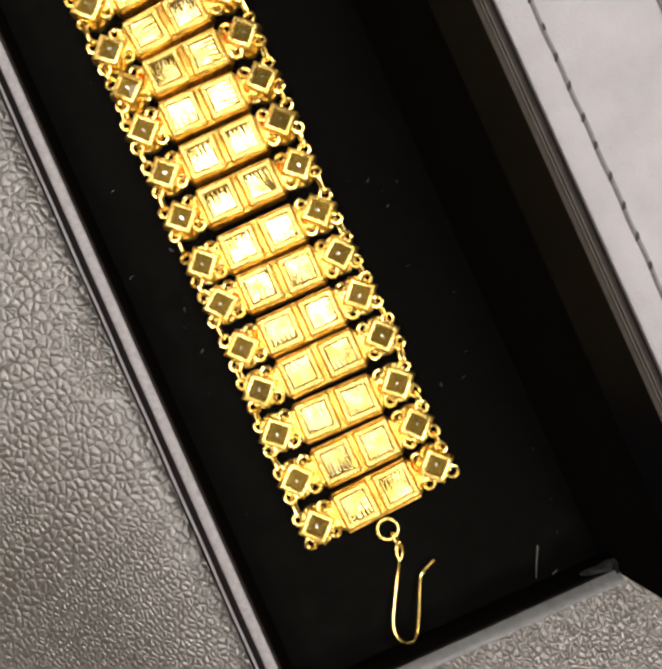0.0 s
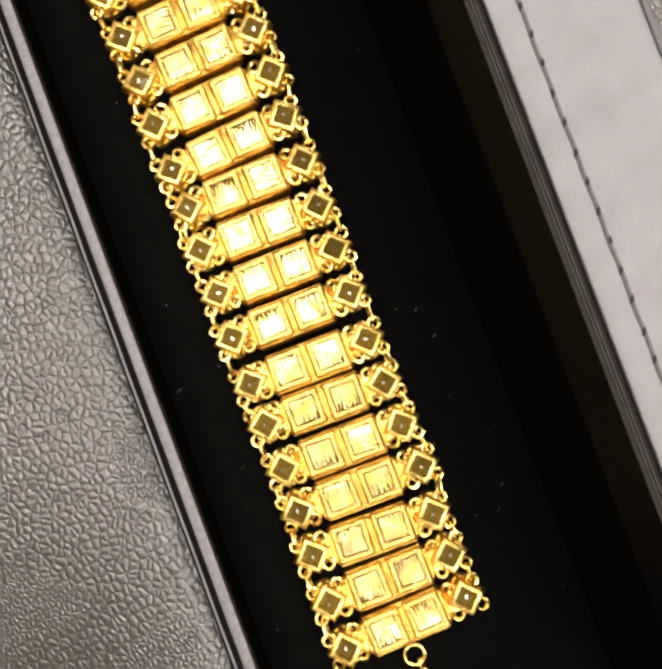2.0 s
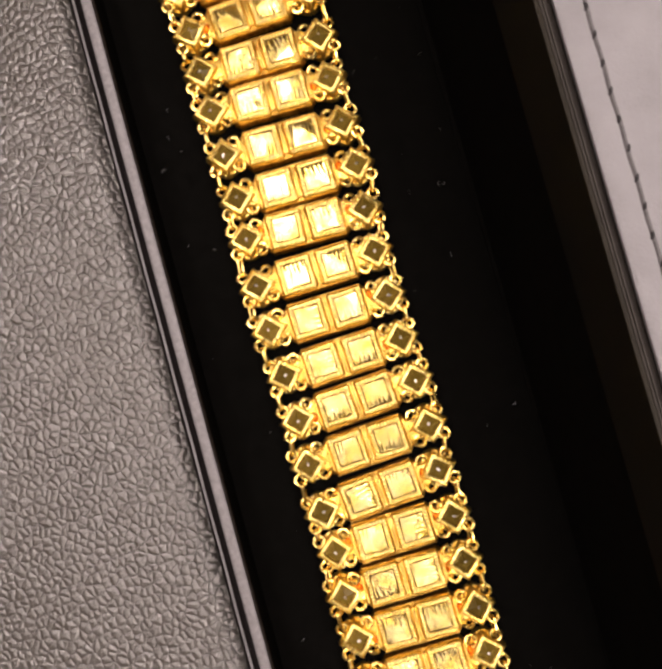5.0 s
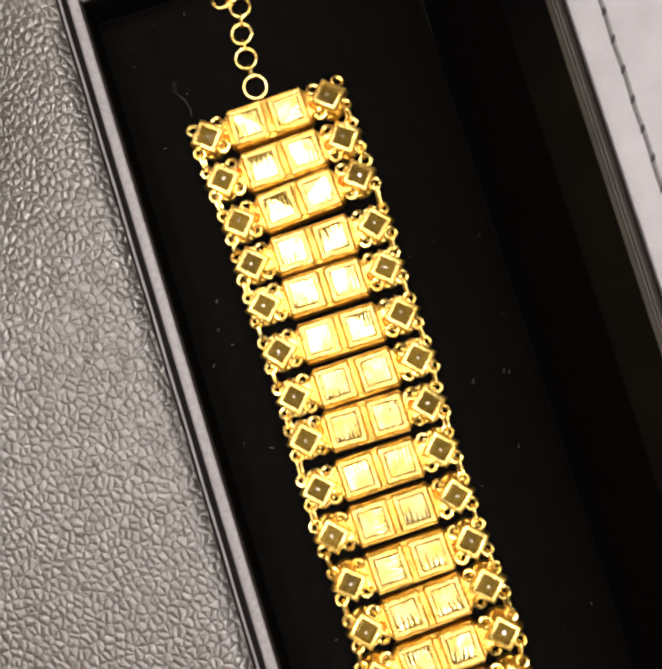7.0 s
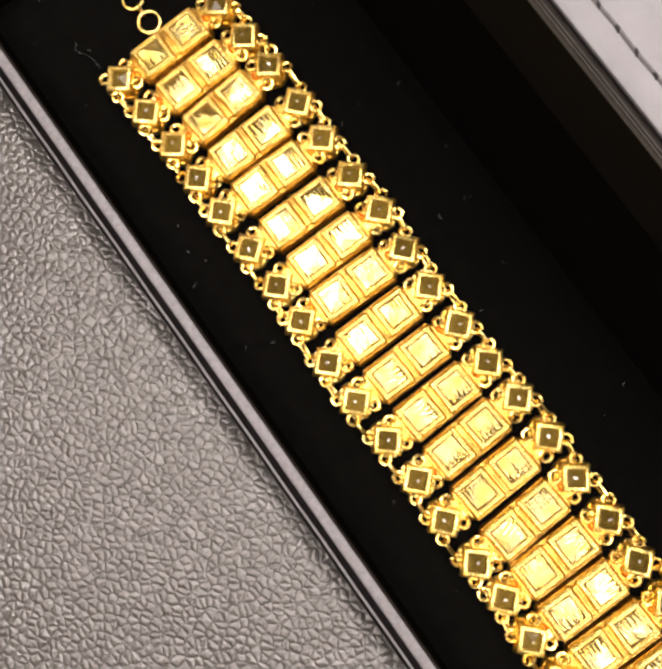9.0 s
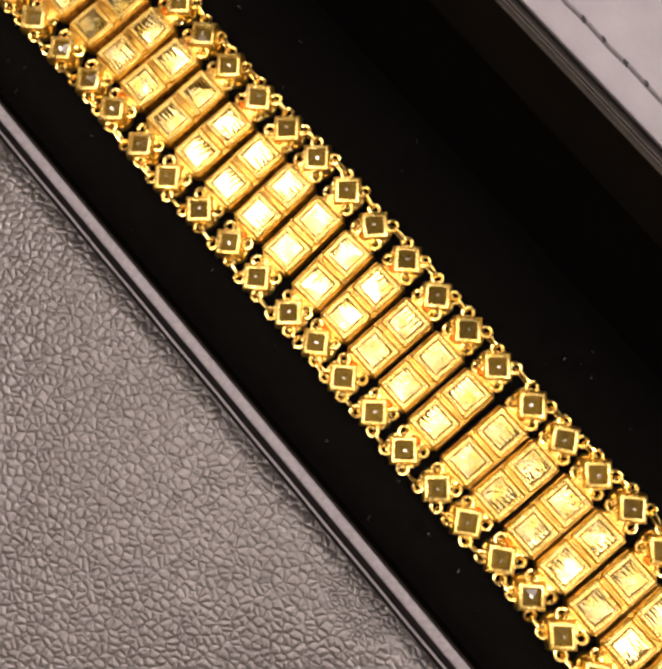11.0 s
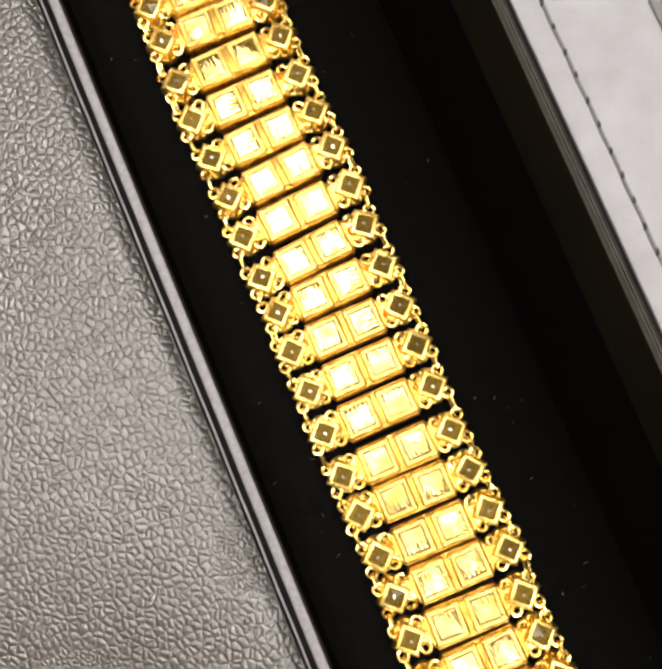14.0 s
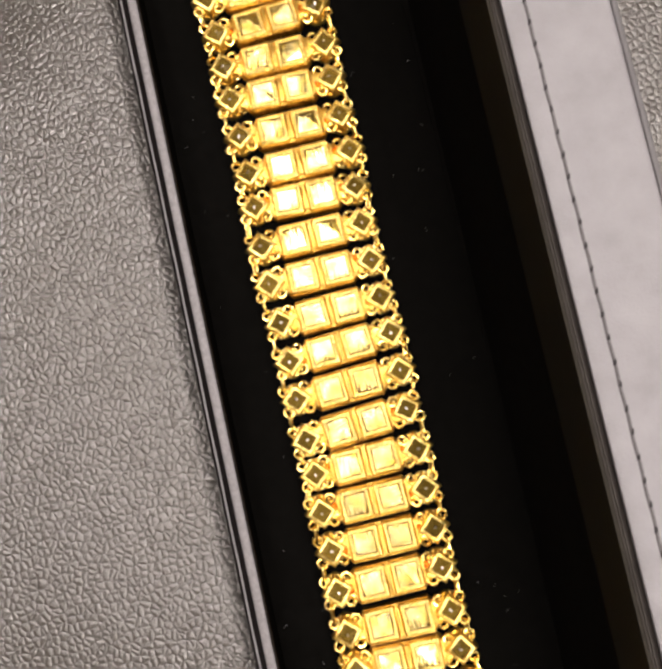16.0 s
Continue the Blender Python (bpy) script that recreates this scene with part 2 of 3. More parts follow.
def box(bm, x0, x1, y0, y1, z0, z1, bev=0.0, seg=2):
    made = bmesh.ops.create_cube(bm, size=1.0, matrix=Matrix.LocRotScale(
        ((x0 + x1) / 2, (y0 + y1) / 2, (z0 + z1) / 2), None, (x1 - x0, y1 - y0, z1 - z0)))["verts"]
    if bev:
        edges = list({e for v in made for e in v.link_edges})
        bmesh.ops.bevel(bm, geom=edges, offset=bev, segments=seg, profile=0.5, affect="EDGES")


def tube(bm, pts, r, sides=8, closed=False):
    """A round wire through points."""
    pts = [Vector(p) for p in pts]
    rings, n = [], len(pts)
    side = None
    for i, p in enumerate(pts):
        a = pts[(i - 1) % n] if closed or i else p
        b = pts[(i + 1) % n] if closed or i < n - 1 else p
        way = (b - a).normalized()
        if side is None:
            side = way.orthogonal().normalized()
        side = (side - way * side.dot(way)).normalized()
        up = way.cross(side)
        rings.append([bm.verts.new(p + r * (math.cos(k * 2 * math.pi / sides) * side + math.sin(k * 2 * math.pi / sides) * up))
                      for k in range(sides)])
    for i in range(n if closed else n - 1):
        a, b = rings[i], rings[(i + 1) % n]
        shift = 0
        if closed and i == n - 1:
            shift = min(range(sides), key=lambda s: (a[0].co - b[s].co).length)
        for k in range(sides):
            bm.faces.new((a[k], a[(k + 1) % sides], b[(k + 1 + shift) % sides], b[(k + shift) % sides]))
    if not closed:
        bm.faces.new(rings[0][::-1])
        bm.faces.new(rings[-1])


def circle(x, y, z, rx, ry, n=24, plane="xy"):
    out = []
    for i in range(n):
        c, s = rx * math.cos(2 * math.pi * i / n), ry * math.sin(2 * math.pi * i / n)
        out.append((x + c, y + s, z) if plane == "xy" else (x, y + c, z + s))
    return out


def bead(bm, x, y, z, r, squash=1.0):
    bmesh.ops.create_icosphere(bm, subdivisions=1, radius=r, matrix=Matrix.LocRotScale((x, y, z), None, (1, 1, squash)))


def bead_loop(bm, hx, hy, z, r, step, squash=1.0):
    """Beads round a rectangle of half sizes hx, hy."""
    nx, ny = max(2, round(2 * hx / step)), max(2, round(2 * hy / step))
    for i in range(nx):
        u = -hx + 2 * hx * i / nx
        bead(bm, u, -hy, z, r, squash), bead(bm, -u, hy, z, r, squash)
    for i in range(ny):
        v = -hy + 2 * hy * i / ny
        bead(bm, hx, v, z, r, squash), bead(bm, -hx, -v, z, r, squash)


def square_frame(bm, ox, oy, ix, iy, z0, z1, bev=0.12):
    """A rectangular frame with a chamfered top, half sizes outside and inside."""
    loops = [(ox, oy, z0), (ox, oy, z1 - bev), (ox - bev, oy - bev, z1), (ix + bev, iy + bev, z1), (ix, iy, z1 - bev), (ix, iy, z0)]
    rings = [[bm.verts.new((sx * a, sy * b, z)) for sx, sy in ((-1, -1), (1, -1), (1, 1), (-1, 1))] for a, b, z in loops]
    for a, b in zip(rings, rings[1:]):
        for k in range(4):
            bm.faces.new((a[k], a[(k + 1) % 4], b[(k + 1) % 4], b[k]))


def prism(bm, profile, y0, y1, slant0=None, slant1=None):
    """A profile of (x, z) drawn out from y0 to y1; slants move each end's points by their x for mitres."""
    a = [bm.verts.new((x, y0 + (slant0 or (lambda q: 0))(x), z)) for x, z in profile]
    b = [bm.verts.new((x, y1 + (slant1 or (lambda q: 0))(x), z)) for x, z in profile]
    n = len(profile)
    for k in range(n):
        bm.faces.new((a[k], a[(k + 1) % n], b[(k + 1) % n], b[k]))
    bm.faces.new(a[::-1])
    bm.faces.new(b)


# ---- the unseen room that holds the table ----
def slab(name, x0, x1, y0, y1, z0, z1, mat):
    bm = bmesh.new()
    box(bm, x0 / MM, x1 / MM, y0 / MM, y1 / MM, z0 / MM, z1 / MM)
    return tagged(part(name, bm, mat, smooth=False), kind="structure")


slab("ceiling", -2.1, 2.1, -2.1, 2.1, 1.90, 2.0, CEILING)
slab("floor", -2.1, 2.1, -2.1, 2.1, -0.85, -0.75, FLOOR)
slab("wall_north", -2.1, 2.1, 2.0, 2.1, -0.75, 1.90, WALL)
slab("wall_south", -2.1, 2.1, -2.1, -2.0, -0.75, 1.90, WALL)
slab("wall_east", 2.0, 2.1, -2.0, 2.0, -0.75, 1.90, WALL)
slab("wall_west", -2.1, -2.0, -2.0, 2.0, -0.75, 1.90, WALL)

def leather_height(x, y):
    """The padded top: a dip beside the box imitates shadow; both ends fall off."""
    q = min(1.0, max(0.0, (-26.8 - x) / 4.2))
    swell = 1.5 * q * q * (3 - 2 * q)
    e = min(1.0, max(0.0, (-29.0 - x) / 46))
    fall = 0.0042 * max(0.0, 60 - y) ** 2 + 0.0085 * max(0.0, y - 148) ** 2
    return swell - 12 * (1 - math.exp(-fall / 12)) * e * e * (3 - 2 * e)


bm = bmesh.new()
xs = [-600, -400, -250, -160, -120, -100, *np.linspace(-90, -40, 21), *np.linspace(-38, -26.8, 22), 0, 30, 100, 300, 600]
ys = [-500, -300, -180, -120, -90, *np.linspace(-70, 270, 69), 300, 400, 500, 700]
top_grid = [[bm.verts.new((x, y, leather_height(x, y))) for y in ys] for x in xs]
for a, b in zip(top_grid, top_grid[1:]):
    for k in range(len(ys) - 1):
        bm.faces.new((a[k], b[k], b[k + 1], a[k + 1]))
edge = [e for e in bm.edges if e.is_boundary]
side = [v for v in bmesh.ops.extrude_edge_only(bm, edges=edge)["geom"] if isinstance(v, bmesh.types.BMVert)]
for v in side:
    v.co.z = -30
bmesh.ops.holes_fill(bm, edges=[e for e in bm.edges if e.is_boundary], sides=0)
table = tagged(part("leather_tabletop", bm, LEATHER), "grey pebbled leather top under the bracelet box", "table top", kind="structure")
bm = bmesh.new()
box(bm, -560, 560, -460, 660, -750, -30.2)
tagged(part("table_base", bm, FLOOR, smooth=False), "plain dark counter under the leather", "counter", kind="structure")

# ---- the box: base tray ----
RIM = 4.0 + LIFT          # height of the rim
FLOOR_Z = -2.65 + LIFT    # the velvet
X0, X1, Y0, Y1 = -26.5, 27.5, -24.4, 198.4
jewelry_box = tagged(new("jewelry_box"), "open black bracelet box with a grey stitched lid", "jewelry box")

bm = bmesh.new()
box(bm, X0 + 1.96, X1, Y0 + 0.2, Y1 - 0.2, 0.0, FLOOR_Z - 0.3, 0.2)
part("base_board", bm, BLACK_GLOSS, jewelry_box)
bm = bmesh.new()
box(bm, X0 + 2.7, X1 - 0.4, Y0 + 1.4, Y1 - 2.6, FLOOR_Z - 0.3, FLOOR_Z, 0.1)
part("velvet_floor", bm, VELVET, jewelry_box, "black velvet lining with lint")

W, WE = 1.72, 1.85  # width of the grey rim along the front and at the ends
# front wall: a rounded outer shoulder, a fine edge and a groove before the rim
bm = bmesh.new()
prism(bm, [(X0 - 0.45, 0.0), (X0 - 0.45, RIM - 2.6), (X0 - 0.30, RIM - 1.7), (X0 + 0.02, RIM - 1.05), (X0 + 0.36, RIM - 0.76), (X0 + 0.84, RIM - 0.70), (X0 + 1.10, RIM - 0.98),
           (X0 + 1.30, RIM - 1.10), (X0 + 1.84, RIM - 1.10), (X0 + 1.84, 0.0)], Y0, Y1)
lip = part("front_lip", bm, BLACK_GLOSS, jewelry_box, "glossy black outer lip")
# thin pale tube: the highlight along the lip's edge, put into its colour
bm = bmesh.new()
tube(bm, [(X0 + 0.58 + 0.03 * math.sin(0.35 * y), y, RIM - 0.64) for y in np.linspace(Y0 + 0.4, Y1 - 0.4, 90)], 0.17, 8)
part("lip_glint", bm, EDGE_GLINT, lip, "highlight of the lip edge, put in as a thin grey tube")
IN = X0 + 1.86 + W  # where the lining starts
for xa, xb, ya, yb in ((IN + 0.02, IN + 0.28, Y0 + 1.7, Y1 - 1.7), (IN + 0.30, X1 - 0.4, Y0 + WE + 0.08, Y0 + WE + 0.34), (IN + 0.30, X1 - 0.4, Y1 - WE - 0.34, Y1 - WE - 0.08)):
    bm = bmesh.new()
    box(bm, xa, xb, ya, yb, FLOOR_Z - 0.2, RIM - (0.50 if xa < 0 and ya < 0 and yb > 100 else 1.5), 0.1, 3)
    part("inner_wall", bm, VELVET, jewelry_box, "black lined inner wall")
# the lining's soft roll along the rim
for pts in ([(IN + 0.02, y, RIM - 0.36) for y in np.linspace(Y0 + WE, Y1 - WE, 60)], [(x, Y0 + WE + 0.02, RIM - 1.30) for x in np.linspace(IN, X1 - 0.5, 20)], [(x, Y1 - WE - 0.02, RIM - 1.30) for x in np.linspace(IN, X1 - 0.5, 20)]):
    bm = bmesh.new()
    tube(bm, pts, 0.30, 10)
    part("lining_roll", bm, ROLL if len(pts) > 30 else VELVET, jewelry_box, "soft edge of the dark lining")


def rim(name, profile, y0, y1, m, s0, s1, mat=GREY_RIM):
    bm = bmesh.new()
    prism(bm, profile, y0, y1, s0, s1)
    return part(name, bm, mat, jewelry_box, "satin grey rim" if mat == GREY_RIM else "dark satin end rim", m)


ZB = FLOOR_Z - 0.28
prof = [(0, ZB), (W, ZB), (W, RIM - 0.40), (W - 0.06, RIM - 0.20), (W - 0.20, RIM - 0.07), (W - 0.45, RIM - 0.01), (0.30, RIM), (0.12, RIM - 0.05), (0, RIM - 0.22)]
prof_end = [(0, ZB), (WE, ZB), (WE, RIM - 1.35), (WE - 0.3, RIM - 1.05), (WE - 0.8, RIM - 0.55), (0.6, RIM - 0.18), (0.3, RIM - 0.04), (0.12, RIM), (0.02, RIM - 0.04), (0, RIM - 0.14)]
rim("front_rim", prof, Y0 + 0.05, Y1 - 0.05, at(X0 + 1.86, 0, 0), lambda x: x * WE / W, lambda x: -x * WE / W)
# the end rims turned to run along x
rim("end_rim", prof_end, X0 + 1.86, X1 - 0.4, at(0, Y0 + 0.05, 0, 0, 0, -90) @ pose(0, 0, 0, 0, 0, 0) @ Matrix.Scale(-1, 4, (1, 0, 0)), lambda x: x * W / WE, lambda x: 0, END_RIM)
rim("end_rim", prof_end, X0 + 1.86, X1 - 0.4, at(0, Y1 - 0.05, 0, 0, 0, -90), lambda x: x * W / WE, lambda x: 0, END_RIM)
bm = bmesh.new()
box(bm, X1 - 0.38, X1 + 0.6, Y0 + 0.1, Y1 - 0.1, FLOOR_Z - 0.25, FLOOR_Z + 0.02, 0.05)
part("hinge_wall", bm, VELVET, jewelry_box)
bm = bmesh.new()
box(bm, X0 + 2.6, X1 - 0.6, Y0 - 0.28, Y0 + 0.03, 0.0, RIM - 0.75, 0.1)
part("end_edging", bm, BLACK_GLOSS, jewelry_box, "thin black edging under the rim")

# ---- the lid, standing open and leaning back a little ----
SLANT = 0.007
lid_turn = at(31.56, 80, 0, 0, 0, -math.degrees(math.atan(SLANT)))
LY0, LY1 = Y0 - 80 + 0.4, Y1 - 80 - 0.4
top = 33.6 + LIFT


def front(z):
    """The lid's inner side at a height over the leather."""
    return -3.9 + 0.085 * (z - LIFT - 4)


bm = bmesh.new()
cover = [(front(4) + 0.9, 4.0), (0.9, top - 2.0), (0.35, top - 0.9), (0.05, top - 0.62), (0.1, top - 0.3), (0.5, top - 0.1), (1.6, top), (3.2, top + 0.12), (9.0, top + 0.1), (14.0, top + 0.05), (14.5, top - 0.05), (14.75, top - 0.3),
         (14.8, 3.0), (front(4) + 2.0, 3.0)]
prism(bm, cover, LY0, LY1)
lid = part("lid_cover", bm, GREY_COVER, jewelry_box, "pale grey leatherette lid standing open", lid_turn)


# back fold of the lid: its shaded band is put into a darker grey
bm = bmesh.new()
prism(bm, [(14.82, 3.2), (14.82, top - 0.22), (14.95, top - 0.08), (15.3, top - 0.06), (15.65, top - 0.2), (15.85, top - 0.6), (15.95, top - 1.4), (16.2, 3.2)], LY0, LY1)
part("back_edge", bm, BACK_EDGE, lid, "folded back edge with shade put into its darker grey")


def rail(name, x0, x1, z0, z1, mat, label=""):
    bm = bmesh.new()
    box(bm, x0, x1, LY0 + 0.1, LY1 - 0.1, z0, z1, 0.1, 2)
    return part(name, bm, mat, lid, label)


rail("trim_gap", -0.46, 0.3, top - 5, top - 1.20, TRIM_DARK, "dark brown gap under the cover edge")
rail("trim_rail", -1.06, -0.81, top - 5, top - 1.06, TRIM_TAUPE, "taupe board edge")
rail("trim_rail", -0.72, -0.47, top - 5, top - 1.00, TRIM_TAUPE, "taupe board edge")
rail("trim_rail", -1.60, -1.07, top - 5, top - 1.14, TRIM_BROWN, "brown board edge")
zt, zm = top - 1.6, 23.0 + LIFT
bm = bmesh.new()
prism(bm, [(-1.62, zt + 0.3), (front(zt) - 0.1, zt), (front(zm) - 0.1, zm), (front(zm) + 0.9, zm - 0.02), (front(zm) + 1.0, zt - 3.4), (-1.62, zt - 3.4)], LY0 + 0.2, LY1 - 0.2)
part("lining_border", bm, LID_BLACK, lid, "satin black border of the lid lining")
bm = bmesh.new()
prism(bm, [(front(zm) + 0.5, zm - 0.05), (front(FLOOR_Z) + 0.4, FLOOR_Z + 0.04), (front(FLOOR_Z) + 0.85, FLOOR_Z + 0.04), (front(zm) + 0.88, zm - 0.05)], LY0 + 0.3, LY1 - 0.3)
part("lining_panel", bm, LID_VELVET, lid, "black velvet lid lining")

# creased lining in the corner at the foot of the lid
# lighter than the velvet: the sheen of the cloth is put into the colour
FOLD = plain("sheen_black_lining", (0.010, 0.0098, 0.0095), (0.020, 0.0196, 0.019), 0.65, 400.0, 0.00005, 0.1)


def fold_mesh(length, w0, w1, rise, ripples):
    """A low wedge of rumpled cloth that widens along x."""
    bm = bmesh.new()
    n, rows = 18, []
    for i in range(n + 1):
        u = i / n
        half = (w0 + (w1 - w0) * u) * (1 + 0.12 * math.sin(9 * u))
        end = min(1.0, u * 6, (1 - u) * 6)
        row = []
        for j in range(9):
            v = j / 4 - 1
            z = rise * end * (1 - v * v) * (1 + 0.35 * math.sin(ripples * u + 4 * v)) if abs(v) < 1 else -0.35
            row.append(bm.verts.new(((u - 0.5) * length, v * half, z)))
        rows.append(row)
    for a, b in zip(rows, rows[1:]):
        for j in range(8):
            bm.faces.new((a[j], b[j], b[j + 1], a[j + 1]))
        bm.faces.new((a[0], a[8], b[8], b[0]))
    bm.faces.new(rows[0])
    bm.faces.new(rows[-1][::-1])
    return finish(bm)


for x, y, z, mesh, turn in ((24.3, -21.75, RIM - 1.20, fold_mesh(4.8, 0.18, 0.95, 0.55, 11), -9), (27.0, -22.3, RIM - 1.0, fold_mesh(2.3, 0.25, 0.34, 0.6, 4), 78), (29.4, -21.9, RIM - 1.3, fold_mesh(0.9, 0.28, 0.36, 0.4, 3), 40)):
    place("lining_fold", mesh, FOLD, jewelry_box, at(x, y, z, 0, 0, turn), "creased black lining at the hinge")

# stitching along the cover
ST_X, PITCH_ST = 3.1, 3.2
bm = bmesh.new()
tube(bm, [(ST_X + 0.05 * math.sin(y * 0.9), y, top + 0.03) for y in np.arange(LY0 + 2, LY1 - 2, 1.0)], 0.27, 6)
part("seam_thread", bm, THREAD_GREY, lid, "grey seam thread")
bm = bmesh.new()
tube(bm, [(-0.10, -0.44, -0.05), (-0.03, -0.2, 0.10), (0.04, 0.1, 0.11), (0.09, 0.4, -0.05)], 0.23, 6)
stitch_mesh = finish(bm)
for i in range(int((LY1 - LY0 - 6) / PITCH_ST)):
    place("stitch", stitch_mesh, THREAD_DARK, lid,
          at(ST_X + random.uniform(-0.05, 0.05), LY0 + 3.46 + PITCH_ST * i + random.uniform(-0.12, 0.12), top + 0.05, 0, 0, random.uniform(-6, 6)))

# ---- the bracelet ----
bracelet = tagged(new("bracelet"), "wide yellow gold link bracelet lying in the open box", "bracelet")
bracelet.matrix_world = at(0, 0, LIFT)
# centre x, y in millimetres and turn and half width of each link, from the hook end to the chain end
LINKS = [(-0.37, 0.23, 2.6, 9.92), (-0.37, 7.38, 0.7, 9.83), (-0.38, 14.54, -1.3, 9.75), (0.13, 21.72, 0.2, 10.00), (-0.04, 28.65, 0.3, 9.65), (-0.24, 35.77, -0.9, 9.64), (-0.42, 42.65, 0.4, 9.61), (-0.42, 50.33, 0.7, 9.64), (-0.15, 57.54, 0.4, 9.65), (-0.18, 64.67, 0.4, 9.71), (0.06, 71.84, 1.6, 9.63), (-0.12, 78.76, 4.7, 9.68), (-0.03, 86.15, 3.1, 9.96), (0.05, 93.45, 3.5, 9.75), (-0.24, 100.56, 2.2, 9.63), (-0.54, 107.90, 1.1, 9.82), (-0.54, 115.26, 1.3, 9.70), (-0.19, 122.66, -0.6, 9.73), (0.18, 129.53, 0.6, 9.88), (-0.04, 136.82, -0.1, 9.80), (-0.21, 144.23, -0.0, 9.77), (-0.02, 151.10, 0.5, 9.94), (-0.03, 158.47, 4.0, 9.92), (-0.49, 165.19, 1.9, 9.91), (-0.82, 172.32, 0.9, 9.97)]


def hull_bar(bm, rings):
    """A bar with cut corners from rings of (half length, south, north, z)."""
    out = []
    for hx, ys, yn, z in rings:
        c = 0.85
        out.append([bm.verts.new(p) for p in ((-hx + c, ys, z), (hx - c, ys, z), (hx, ys + c, z), (hx, yn - c, z), (hx - c, yn, z), (-hx + c, yn, z), (-hx, yn - c, z), (-hx, ys + c, z))])
    for a, b in zip(out, out[1:]):
        for k in range(8):
            bm.faces.new((a[k], a[(k + 1) % 8], b[(k + 1) % 8], b[k]))
    bm.faces.new(out[0][::-1])
    bm.faces.new(out[-1])


def body_mesh():
    bm = bmesh.new()
    hull_bar(bm, [(6.6, -3.15, 2.95, -2.55), (6.85, -3.42, 3.2, -2.3), (6.85, -3.42, 3.15, -1.7), (6.8, -3.2, 3.08, -1.1), (6.65, -3.05, 2.95, -0.92)])
    # fluting down the long sides
    for i in range(38):
        x = -5.9 + 11.8 * i / 37
        for y0, y1 in ((-3.44, -3.12), (3.18, 3.02)):
            tube(bm, [(x, y0, -1.9), (x, (y0 + y1) / 2, -1.2), (x, y1, -0.80)], 0.13, 5)
    return finish(bm)


def divider_mesh():
    """The double rib between the two cells and the raised bars at the link's ends."""
    bm = bmesh.new()
    for s in (-1, 1):
        box(bm, s * 0.2 - 0.13, s * 0.2 + 0.13, -2.5, 2.5, -1.05, -0.20, 0.09, 2)
        # raised end bar
        box(bm, s * 6.42 - 0.16, s * 6.42 + 0.16, -2.2, 2.2, -1.05, -0.38, 0.12, 2)
    return finish(bm)


def neck_mesh():
    bm = bmesh.new()
    box(bm, 6.45, 8.5, -1.75, 1.75, -2.2, -0.66, 0.35, 3)
    for y in (-1.0, 1.0):
        bead(bm, 7.15, y * 1.75, -0.90, 0.50)
    return finish(bm)


def drop_mesh():
    """A small orange drop beside the collet's corner."""
    bm = bmesh.new()
    bmesh.ops.create_icosphere(bm, subdivisions=2, radius=1.0, matrix=Matrix.Diagonal((0.48, 0.90, 0.34, 1.0)))
    return finish(bm)


def bezel_mesh():
    """A bezel with a sloping shoulder outside and a row of grains on its top."""
    bm = bmesh.new()
    loops = [(3.03, -1.05), (2.98, -0.78), (2.80, -0.44), (2.66, -0.36), (2.56, -0.50), (2.18, -0.50), (2.12, -0.34), (2.06, -0.34), (2.03, -0.75)]
    rings = []
    for h, z in loops:
        c = 0.10 + 0.55 * max(0.0, h - 2.5)
        rings.append([bm.verts.new((x, y, z)) for x, y in ((-h + c, -h), (h - c, -h), (h, -h + c), (h, h - c), (h - c, h), (-h + c, h), (-h, h - c), (-h, -h + c))])
    for a, b in zip(rings, rings[1:]):
        for k in range(8):
            bm.faces.new((a[k], a[(k + 1) % 8], b[(k + 1) % 8], b[k]))
    return finish(bm)


def grain_mesh():
    """The row of gold grains on a bezel."""
    bm = bmesh.new()
    bead_loop(bm, 2.36, 2.36, -0.34, 0.25, 0.53, 0.42)
    return finish(bm)


